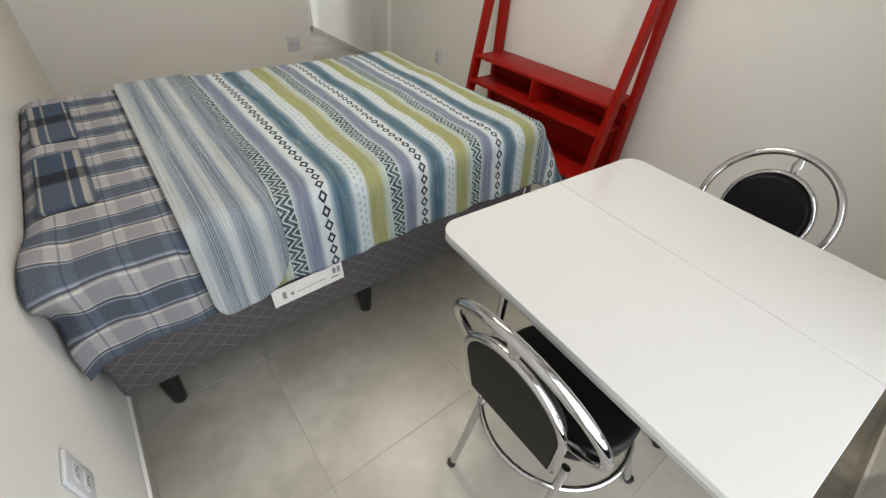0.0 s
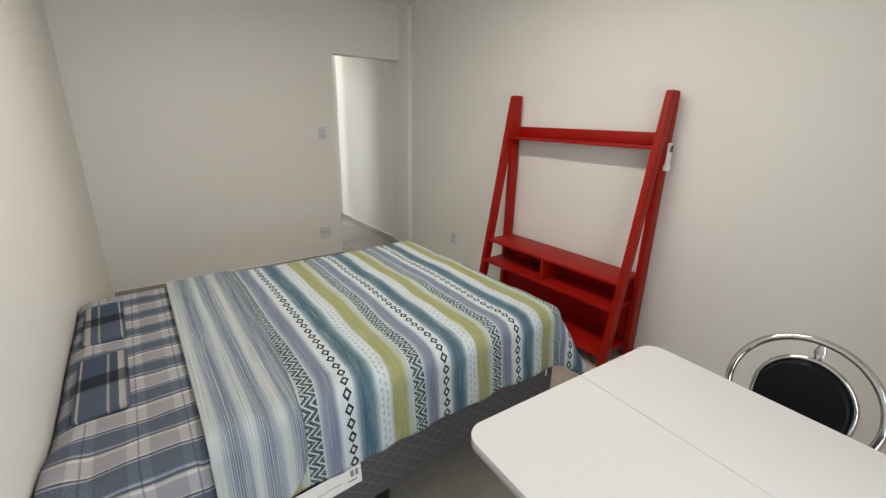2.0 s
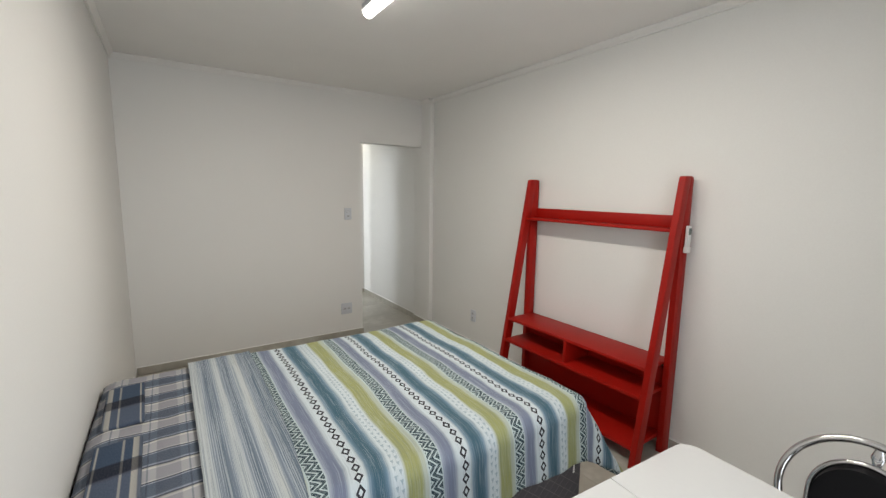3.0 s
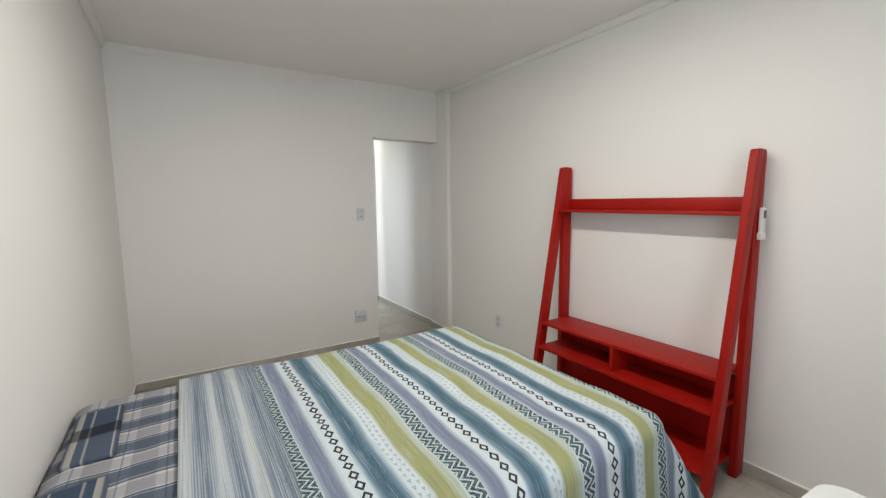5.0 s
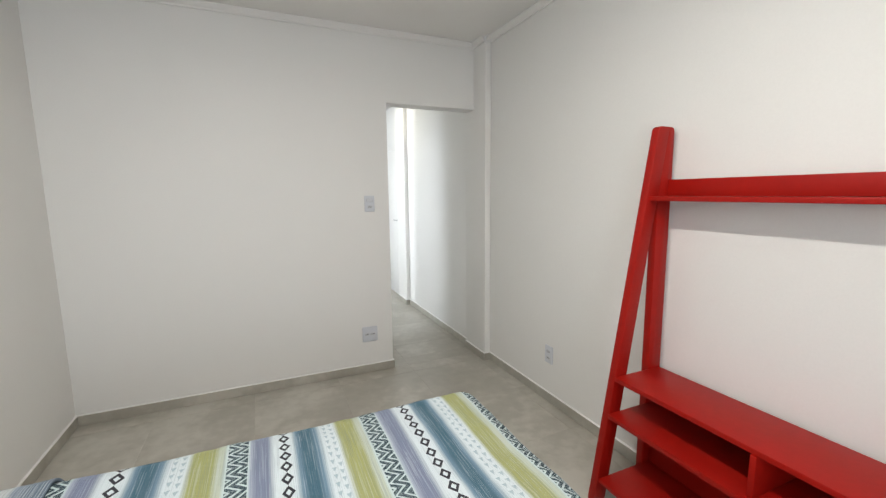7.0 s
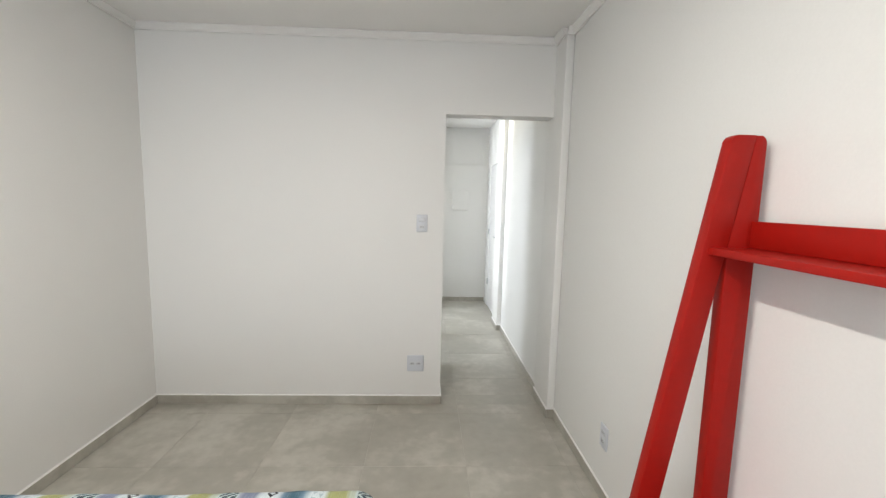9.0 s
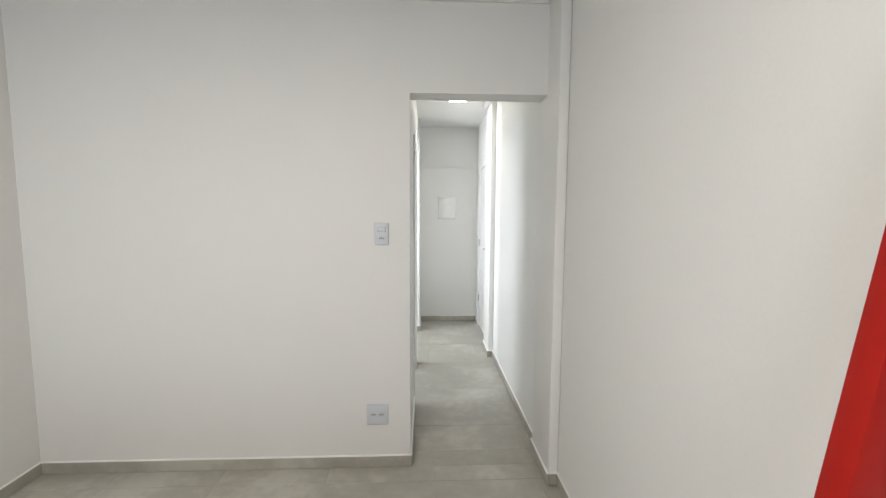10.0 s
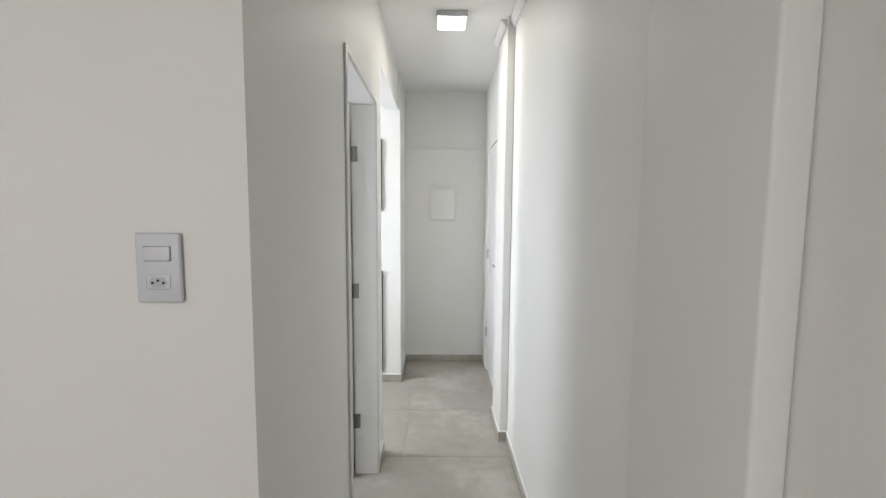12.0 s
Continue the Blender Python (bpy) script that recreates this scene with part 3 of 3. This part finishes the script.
def cloth(name, u0, u1, v0, v1, material, parent, lift, step=0.014, head=False, hem=None, wrinkle=0.004, seed=0.0, low=None, thick=0.006, label="", foot=True, skew=0.0, bulge=0.0, taper=0.0, near=-0.004):
    """A cloth laid over the mattress. u: metres along the bed from the head wall, v: metres across it, 0 at the middle, negative to the room's near side."""
    R = 0.055
    half = (BY1 - BY0) / 2 - R
    xe = BX1 - R - 0.014
    nu, nv = max(2, round((u1 - u0) / step)), max(2, round((v1 - v0) / step))
    bm = bmesh.new()
    uvl = bm.loops.layers.uv.new("UVMap")
    grid, coord = {}, {}
    for i in range(nu + 1):
        for j in range(nv + 1):
            u, v = u0 + (u1 - u0) * i / nu, v0 + (v1 - v0) * j / nv
            if low:
                v = v1 + (v - v1) * (v1 - v0 - low(u)) / (v1 - v0)
            if taper:
                k = min(1.0, max(0.0, (0.0 - v) / 0.6))
                u = u0 + (u - u0) * (1 - taper * k * k)
            hw = half + ((near if u < 0.31 else -0.004) - (0.008 if near > 0 and u > 0.31 else 0) if v < 0 else 0.022)
            uu, vv = u, v
            if hem and v < -hw:
                k = (v + hw) / (v0 + hw)
                vv = -hw + (v + hw) * (1 + k * (hem(u) - 1))
            du = max(0.0, u - xe) if foot else 0.0
            dv = max(0.0, abs(vv) - hw)
            sgn = -1 if vv < 0 else 1
            x, y = min(u, xe) if foot else u, YM + sgn * min(abs(vv), hw)
            s = math.hypot(du, dv)
            z = BZ + lift
            rr = R + lift
            if s > 0:
                out, down = over_edge(s, 0, rr, 0.05 + 0.45 * (2 * du * dv / (s * s)) ** 2)
                x += out * du / s
                y += sgn * out * dv / s
                z -= down
                fold = min(1.0, max(0.0, (down - rr) / 0.2))
                wave = math.sin(u * 23 + seed) * 0.5 + math.sin(u * 41 + 1.3 + seed) * 0.3
                if dv > du:
                    y += sgn * fold * (0.008 + 0.010 * wave)
                else:
                    x += fold * (0.008 + 0.010 * math.sin(v * 25 + seed))
            z += wrinkle * noise.noise(Vector((u * 5 + seed, v * 5, 0.3))) + 0.35 * wrinkle * noise.noise(Vector((u * 22, v * 19 + seed, 0.7)))
            y += 0.6 * wrinkle * noise.noise(Vector((u * 9, v * 9 + seed, 2.7)))
            if bulge and vv < 0 and 0 < s < 0.21:
                y += 0.3 * bulge * math.sin(u * 48 + s * 9) * math.exp(-(u / 0.22) ** 2) * min(1.0, s / 0.12)
                y -= bulge * math.exp(-((u - 0.015) / 0.055) ** 2) * math.sin(s / 0.21 * 2 * math.pi)
            if head and u < 0.09:
                k = 1 - u / 0.09
                z += 0.045 * math.exp(-((v + 0.56) / 0.14) ** 2) * k - 0.035 * k * k
            grid[i, j] = bm.verts.new((x, y, z))
            if skew:
                k = min(1.0, max(0.0, (0.1 - v) / 0.55))
                k = k * k * (3 - 2 * k)
                uu = u + (1 - k) * 0.04 * min(1.0, max(0.0, (1.02 - u) / 0.42)) + k * skew * max(0.0, 1 - (u - 0.35) / 1.7) + 0.022 * min(1.0, max(0.0, (-0.52 - v) / 0.12))
            coord[grid[i, j]] = (uu, v)
    for i in range(nu):
        for j in range(nv):
            f = bm.faces.new((grid[i, j], grid[i + 1, j], grid[i + 1, j + 1], grid[i, j + 1]))
            for l in f.loops:
                l[uvl].uv = coord[l.vert]
    bmesh.ops.delete(bm, geom=[v for v in bm.verts if not v.link_faces], context="VERTS")
    for f in bm.faces:
        f.smooth = True
    me = bpy.data.meshes.new(name)
    bm.to_mesh(me)
    bm.free()
    me.materials.append(material)
    ob = new(name, me)
    ob.parent = parent
    sol = ob.modifiers.new("thickness", "SOLIDIFY")
    sol.thickness, sol.offset = thick, -1
    if label:
        ob["label"] = label
    return ob


bed = thing("bed", "double bed with grey quilted base on black legs", "bed", at=(0, 0, 0))
bm = bmesh.new()
box(bm, (BX0, BY0 + 0.01, 0.195), (BX1 - 0.03, BY1 - 0.01, 0.43), 0.02, 3)
uvl = bm.loops.layers.uv.new("UVMap")
for f in bm.faces:
    for l in f.loops:
        l[uvl].uv = (l.vert.co.x + (l.vert.co.y if abs(f.normal.x) > 0.7 else 0), l.vert.co.z + (l.vert.co.y if abs(f.normal.z) > 0.7 else 0))
part("base", bm, M_BASE, bed, "grey quilted fabric bed base")
bm = bmesh.new()
box(bm, (BX0 + 0.005, BY0 + 0.03, 0.432), (BX1 - 0.04, BY1 - 0.03, BZ - 0.004), 0.045, 4)
part("mattress", bm, M_MATTRESS, bed, "charcoal mattress side cloth")
for x in (0.13, 0.86, 1.60):
    for y in (BY0 + 0.09, BY1 - 0.09):
        bm = bmesh.new()
        lathe(bm, [(0.019, 0.0), (0.022, 0.004), (0.03, 0.12), (0.032, 0.197)], (x, y, 0))
        part("leg", bm, M_LEG, bed, "tapered black plastic leg")
tag = part("label", (lambda b: (box(b, (-0.122, -0.0015, -0.033), (0.122, 0.0015, 0.033), 0.001, 1), b)[1])(bmesh.new()), M_PAPER, bed, "white paper label with grey print")
tag.matrix_world = pose(0.607, BY0 - 0.03, 0.388, -8, 0, 2)
for x, w, z, h in ((-0.085, 0.012, 0.0, 0.026), (-0.06, 0.01, -0.004, 0.012), (-0.02, 0.05, -0.006, 0.002), (0.03, 0.05, -0.004, 0.002), (0.09, 0.012, 0.012, 0.022), (0.106, 0.01, 0.012, 0.022), (0.09, 0.03, -0.012, 0.005)):
    b = block("print", (x - w / 2, -0.0023, z - h / 2), (x + w / 2, -0.0016, z + h / 2), M_INK_SHADE)
    b.parent = tag
block("care_tag", (1.676, BY0 + 0.0065, 0.35), (1.684, BY0 + 0.0095, 0.385), M_PAPER, bed, "small white sewn-in tag")

blanket = tagged(cloth("blanket", 0.012, BX1 + 0.17, -0.93, 0.80, M_PLAID, None, 0.002, head=True, wrinkle=0.008, seed=2.0,
                       bulge=0.04, near=0.01,
                       hem=lambda u: 0.84 + 0.09 * math.exp(-(u / 0.05) ** 2) + 0.03 * math.sin(u * 26 - 1.0) * max(0.0, 1 - u / 0.4) - 0.13 * min(1.0, max(0.0, (u - 0.36) / 0.1)), thick=0.008),
                 "blue and grey tartan fleece blanket spread over the bed", "blanket")


def rounded_hem(u, u0, u1, r0, r1):
    """How far a cloth's lower edge draws back at its two rounded corners."""
    a, b = min(r0, max(0.0, u0 + r0 - u)), min(r1, max(0.0, u - u1 + r1))
    return r0 - math.sqrt(r0 * r0 - a * a) + r1 - math.sqrt(r1 * r1 - b * b)


quilt = tagged(cloth("bedspread", 0.345, BX1 + 0.30, -0.872, 0.84, M_QUILT, None, 0.014, skew=0.042, wrinkle=0.009, seed=5.0, thick=0.008,
                     hem=lambda u: 1.0 + 0.03 * math.sin(u * 4.1)), "striped teal, olive and lilac bedspread with diamond and zigzag bands", "bedspread")
flap = cloth("turned_down_flap", 0.333, 0.605, -0.908, 0.85, M_FLAP, quilt, 0.026, taper=0.13, wrinkle=0.007, seed=5.0, thick=0.009, step=0.0085,
             low=lambda u: rounded_hem(u, 0.333, 0.605, 0.05, 0.15), label="folded-back flap with pinstriped reverse")


# two folded pieces of the same fleece lying on the blanket
def patch(x0, x1, y0, y1, turn, flip):
    bm = bmesh.new()
    uvl = bm.loops.layers.uv.new("UVMap")
    box(bm, (-(x1 - x0) / 2, -(y1 - y0) / 2, 0), ((x1 - x0) / 2, (y1 - y0) / 2, 0.016), 0.006, 3)
    for f in bm.faces:
        for l in f.loops:
            k = l.vert.co.x / (x1 - x0) + 0.5
            l[uvl].uv = (1 - k if flip else k, l.vert.co.y / (y1 - y0) + 0.5)
    ob = part("folded_fleece", bm, M_PLAID2)
    ob.matrix_world = pose((x0 + x1) / 2, (y0 + y1) / 2, BZ + 0.002, 0, -3, turn)
    return tagged(ob, "small folded dark blue tartan fleece on the blanket", "cloth", "folded fleeces")


patch(0.044, 0.172, -2.295, -1.94, 2, True)
patch(0.05, 0.181, -2.765, -2.415, 1, False)


# ---- red ladder shelf ----
shelf = thing("ladder_shelf", "red lacquered wooden ladder shelf leaning against the wall", "shelf", at=(0.01, 0.002, 0.002))
for y in (-1.7775, -2.9285):
    bm = bmesh.new()
    prism(bm, [(2.368, 0.0), (2.436, 0.0), (2.712, 1.647), (2.661, 1.647), (2.651, 1.642), (2.645, 1.632)], 1, y, y + 0.036, 0.003)
    part("front_post", bm, M_RED, shelf)
    bm = bmesh.new()
    prism(bm, [(2.663, 0.0), (2.741, 0.0), (2.741, 1.628), (2.737, 1.639), (2.728, 1.646), (2.7125, 1.646), (2.6637, 1.355)], 1, y + 0.0005, y + 0.0355, 0.0025)
    part("back_post", bm, M_RED, shelf)
YL, YR = -1.776, -2.893
block("top_shelf", (2.612, YR, 1.335), (2.74, YL, 1.354), M_RED, shelf, bevel=0.002)
block("back_rail", (2.722, YR, 1.3545), (2.739, YL, 1.425), M_RED, shelf, bevel=0.002)
block("shelf", (2.462, YR, 0.552), (2.735, YL, 0.572), M_RED, shelf, bevel=0.002)
block("shelf", (2.432, YR, 0.386), (2.735, YL, 0.408), M_RED, shelf, bevel=0.002)
block("divider", (2.455, -2.347, 0.4085), (2.70, -2.327, 0.5515), M_RED, shelf, bevel=0.002)
block("shelf", (2.395, YR, 0.09), (2.70, YL, 0.11), M_RED, shelf, bevel=0.002)
block("back_panel", (2.702, YR, 0.09), (2.712, YL, 0.385), M_RED, shelf, bevel=0.001)
block("back_panel", (2.702, YR, 0.4085), (2.712, YL, 0.52), M_RED, shelf, bevel=0.001)

# remote control in its holder on the post
rem = thing("remote_control", "white remote control in a wall holder beside the shelf", "remote control")
block("holder", (2.692, -2.953, 1.222), (2.736, -2.9295, 1.255), M_REMOTE, rem, bevel=0.004)
body = block("body", (2.695, -2.949, 1.23), (2.733, -2.932, 1.375), M_REMOTE, rem, bevel=0.005)
block("display", (2.70, -2.9505, 1.325), (2.728, -2.9488, 1.362), M_SCREEN, body)


# ---- white folding table ----
table = thing("folding_table", "white glossy table with folding top and chrome legs", "table")


def rounded(x0, x1, y0, y1, r, corners=(1, 1, 1, 1)):
    out = []
    for k, (cx, cy) in enumerate(((x1 - r, y1 - r), (x0 + r, y1 - r), (x0 + r, y0 + r), (x1 - r, y0 + r))):
        if corners[k]:
            out += [(cx + r * math.cos(a), cy + r * math.sin(a)) for a in (math.pi / 2 * (k + j / 8) for j in range(9))]
        else:
            out.append((cx + (r if k in (0, 3) else -r), cy + (r if k in (0, 1) else -r)))
    return out


TX0, TX1, TY0, TY1 = -0.403, 0.402, -0.412, 0.398
for a, b, cs in ((TX0, 0.0352, (0, 1, 1, 0)), (0.0368, TX1, (1, 0, 0, 1))):
    bm = bmesh.new()
    prism(bm, rounded(a, b, TY0, TY1, 0.055, cs), 2, 0.734, 0.75, 0.0012, 1)
    part("tabletop", bm, M_LAM, table)
    bm = bmesh.new()
    prism(bm, rounded(a + 0.0005, b - 0.0005, TY0 + 0.0005, TY1 - 0.0005, 0.055, cs), 2, 0.7255, 0.7338)
    part("edge_band", bm, M_EDGE, table, "grey underside edge")
LX, LY = (-0.30, 0.33), (-0.20, 0.22)
for x, y in ((-0.30, 0.22), (0.15, -0.20), (0.33, 0.22), (0.33, -0.20)):
    bm = bmesh.new()
    tube(bm, [(x, y, 0.7), (x, y, 0.0)], 0.0125)
    leg = part("leg", bm, M_CHROME, table, "chrome tube leg")
    bm = bmesh.new()
    lathe(bm, [(0.0145, 0.0), (0.0155, 0.004), (0.0155, 0.03), (0.0135, 0.033)], (x, y, 0))
    part("foot_cap", bm, M_LEG, leg)
bm = bmesh.new()
for x in LX:
    box(bm, (x - 0.01, LY[0] + 0.01, 0.695), (x + 0.01, LY[1] - 0.01, 0.7253), 0.002, 1)
for y in LY:
    box(bm, (LX[0] - 0.01, y - 0.01, 0.695), (LX[1] + 0.01, y + 0.01, 0.7253), 0.002, 1)
part("apron", bm, M_CHROME, table, "metal frame under the top")
bm = bmesh.new()
tube(bm, [(-0.07, -0.22, 0.712), (-0.07, -0.396, 0.712)], 0.009)
box(bm, (-0.085, -0.402, 0.703), (-0.055, -0.396, 0.7253), 0.002, 1)
part("slide_bar", bm, M_CHROME, table, "chrome bar that carries the folding leaf")
table.matrix_world = pose(1.222, -3.862, 0, 0, 0, -3.6)


# ---- chrome chairs ----
def chair():
    """A tubular chair facing +x; its origin is on the floor under the seat's middle."""
    c = thing("dining_chair", "chrome tube chair with round black vinyl back and seat", "chair", "chairs at the table")
    xb = lambda z: -0.20 - 0.194 * (z - 0.45)

    def arch(cz, r, ry, low, pinch, n=32):
        """A round-topped outline in the leaning plane of the back, from one lower end to the other."""
        side = [(pinch * ry + (1 - pinch) * ry * k / 4, low + (cz - low) * k / 4) for k in range(4)]
        top = [(ry * math.cos(a), cz + r * math.sin(a)) for a in (math.pi * k / n for k in range(n + 1))]
        return [(xb(z), y, z) for y, z in side + top + [(-y, z) for y, z in side[::-1]]]

    bm = bmesh.new()
    ring = [(0.192 * math.cos(a), 0.669 + (0.177 if math.sin(a) > 0 else 0.165) * math.sin(a)) for a in (radians(-52 + 284 * k / 48) for k in range(49))]
    tube(bm, [(-0.03, 0.115, 0.425), (-0.08, 0.115, 0.44), (-0.118, 0.117, 0.48)] + [(xb(z) + 0.2 * (0.846 - z), y, z) for y, z in ring]
         + [(-0.118, -0.117, 0.48), (-0.08, -0.115, 0.44), (-0.03, -0.115, 0.425)], 0.0115)
    part("back_hoop", bm, M_CHROME, c, "outer chrome hoop")
    bm = bmesh.new()
    tube(bm, [(-0.08, 0.08, 0.43), (-0.15, 0.08, 0.438), (-0.19, 0.09, 0.47)] + arch(0.651, 0.132, 0.128, 0.515, 0.95)
         + [(-0.19, -0.09, 0.47), (-0.15, -0.08, 0.438), (-0.08, -0.08, 0.43)], 0.009)
    part("inner_hoop", bm, M_CHROME, c)
    for d0, d1, m, nm in ((-0.008, 0.0, M_BOARD, "back_board"), (0.0005, 0.028, M_BLACK, "back_cushion")):
        bm = bmesh.new()
        prof = arch(0.651, 0.125, 0.121, 0.512, 0.95)
        A = [bm.verts.new((p[0] + d0, p[1], p[2])) for p in prof]
        B = [bm.verts.new((p[0] + d1, p[1] * 0.96, 0.63 + (p[2] - 0.63) * 0.96)) for p in prof]
        n = len(A)
        bm.faces.new(A)
        bm.faces.new(B[::-1])
        for i in range(n):
            bm.faces.new((A[i], B[i], B[(i + 1) % n], A[(i + 1) % n]))
        part(nm, bm, m, c)
    bm = bmesh.new()
    pts = [(xb(z), 0, z) for z in (0.783, 0.796, 0.812, 0.828, 0.848)]
    rings = []
    for p, (w, t) in zip(pts, ((0.005, 0.005), (0.011, 0.005), (0.016, 0.006), (0.012, 0.005), (0.005, 0.005))):
        rings.append([bm.verts.new((p[0] + t * math.sin(a), p[1] + w * math.cos(a), p[2])) for a in (2 * math.pi * k / 12 for k in range(12))])
    for a, b in zip(rings, rings[1:]):
        for k in range(12):
            bm.faces.new((a[k], a[(k + 1) % 12], b[(k + 1) % 12], b[k]))
    part("leaf_connector", bm, M_CHROME, c, "leaf-shaped chrome connector")
    bm = bmesh.new()
    out = [(0.195 * math.cos(a) * (1.0 if math.cos(a) > 0 else 0.86), 0.186 * math.sin(a)) for a in (2 * math.pi * k / 40 for k in range(40))]
    prism(bm, out, 2, 0.43, 0.485, 0.014, 3)
    part("seat", bm, M_BLACK, c, "round black vinyl seat")
    bm = bmesh.new()
    tube(bm, [(0.20 * math.cos(a), 0.20 * math.sin(a), 0.345) for a in (2 * math.pi * k / 40 for k in range(40))], 0.008, True)
    part("leg_ring", bm, M_CHROME, c)
    for sx in (-1, 1):
        for sy in (-1, 1):
            bm = bmesh.new()
            fx, fy = (0.22, 0.22) if sx > 0 else (0.205, 0.15)
            tube(bm, [(0.13 * sx, 0.125 * sy, 0.41), (0.15 * sx, 0.13 * sy, 0.34), (fx * sx, fy * sy, 0.0)], 0.011)
            leg = part("leg", bm, M_CHROME, c)
            bm = bmesh.new()
            lathe(bm, [(0.0125, 0.0), (0.0135, 0.003), (0.0135, 0.02), (0.012, 0.022)], (fx * sx, fy * sy, 0), 14)
            part("foot_cap", bm, M_LEG, leg, "black rubber foot")
    return c


ch = chair()
ch.matrix_world = pose(0.956, -3.853, 0, 0, 0, -0.5)
copy_thing(ch, pose(1.648, -3.844, 0, 0, 0, 172.4))


# ---- switches and sockets ----
def plate(name, label, m, kind):
    """A wall plate; x across, z up, its face towards -y."""
    t = thing(name, label, "switch" if kind == "switch" else "socket")
    w = 0.059 if kind == "wide" else 0.0375
    bm = bmesh.new()
    box(bm, (-w, -0.009, -0.059), (w, 0, 0.059), 0.004, 3)
    p = part("plate", bm, M_PLATE, t)
    spots = {"switch": [(0, -0.024)], "single": [(0, 0.022), (0, -0.022)], "wide": [(-0.022, 0), (0.022, 0)]}[kind]
    if kind == "switch":
        # dark sheet slightly larger than the rocker, painting the shade line around it
        block("rocker_gap_shade", (-0.0228, -0.0096, 0.0112), (0.0228, -0.0085, 0.0368), M_INK_SHADE, p)
        block("rocker", (-0.022, -0.0125, 0.012), (0.022, -0.008, 0.036), M_KEY, p, bevel=0.002)
    for x, z in spots:
        s = block("socket_face", (x - 0.02, -0.0105, z - 0.0125), (x + 0.02, -0.008, z + 0.0125), M_KEY, p, bevel=0.002)
        # flat grey hexagon on the face; its colour paints a recess's shade
        bm = bmesh.new()
        prism(bm, [(x - 0.016, z), (x - 0.010, z + 0.0085), (x + 0.010, z + 0.0085), (x + 0.016, z), (x + 0.010, z - 0.0085), (x - 0.010, z - 0.0085)], 1, -0.0109, -0.0104)
        part("recess_shade", bm, M_RECESS_SHADE, s)
        # near-black discs paint the shade inside the pin holes; none is cut
        for dx, dz in ((-0.009, -0.001), (0, 0.003), (0.009, -0.001)):
            bm = bmesh.new()
            tube(bm, [(x + dx, -0.0112, z + dz), (x + dx, -0.0104, z + dz)], 0.0024, sides=10)
            part("hole_shade", bm, M_HOLE_SHADE, s)
    t.matrix_world = m
    return t


plate("light_switch", "white wall plate with rocker switch and socket", pose(1.845, -0.0005, 1.306), "switch")
plate("wall_socket", "square white double socket low on the wall", pose(1.815, -0.0005, 0.306), "wide")
plate("wall_socket", "white vertical socket low on the wall", pose(W - 0.0005, -0.955, 0.324, 0, 0, -90), "single")
plate("wall_socket", "white vertical socket on the wall beside the bed", pose(0.0005, -3.432, 0.483, 0, 0, 90), "single")


# ---- floor of separate tiles on a bed of grout ----
floor = setting(block("floor", (-T, YB - T, -0.1), (W + T, 3.2, -0.0015), M_GROUT), "grey porcelain tile floor", "floor")
P, G = 0.567, 0.0008
meshes = {}
cells = [(0.009, W - 0.009, YB, -0.009), (XD + 0.01, 2.72, -0.0089, 0.14), (0.3, XC - 0.01, 0.1401, 3.105)]
for ax, bx, ay, by in cells:
    for i in range(math.floor((ax - 0.42) / P), math.ceil((bx - 0.42) / P)):
        for j in range(math.floor((ay + 2.975) / P), math.ceil((by + 2.975) / P)):
            xa, xb_ = max(ax, 0.42 + i * P + G), min(bx, 0.42 + (i + 1) * P - G)
            ya, yb = max(ay, -2.975 + j * P + G), min(by, -2.975 + (j + 1) * P - G)
            if xb_ - xa < 0.004 or yb - ya < 0.004:
                continue
            key = (round(xb_ - xa, 4), round(yb - ya, 4))
            if key not in meshes:
                bm = bmesh.new()
                box(bm, (0, 0, -0.006), (key[0], key[1], 0.0), 0.001, 1)
                me = bpy.data.meshes.new("tile")
                bm.to_mesh(me)
                bm.free()
                me.materials.append(M_TILE)
                meshes[key] = me
            ob = new("tile", meshes[key])
            ob.parent = floor
            ob.location = (xa, ya, 0)

# ---- from the plan to true size ----
for ob in scene.objects:
    if ob.parent is None and ob.type in ("MESH", "EMPTY"):
        ob.matrix_basis = Matrix.Scale(SCALE, 4) @ ob.matrix_basis
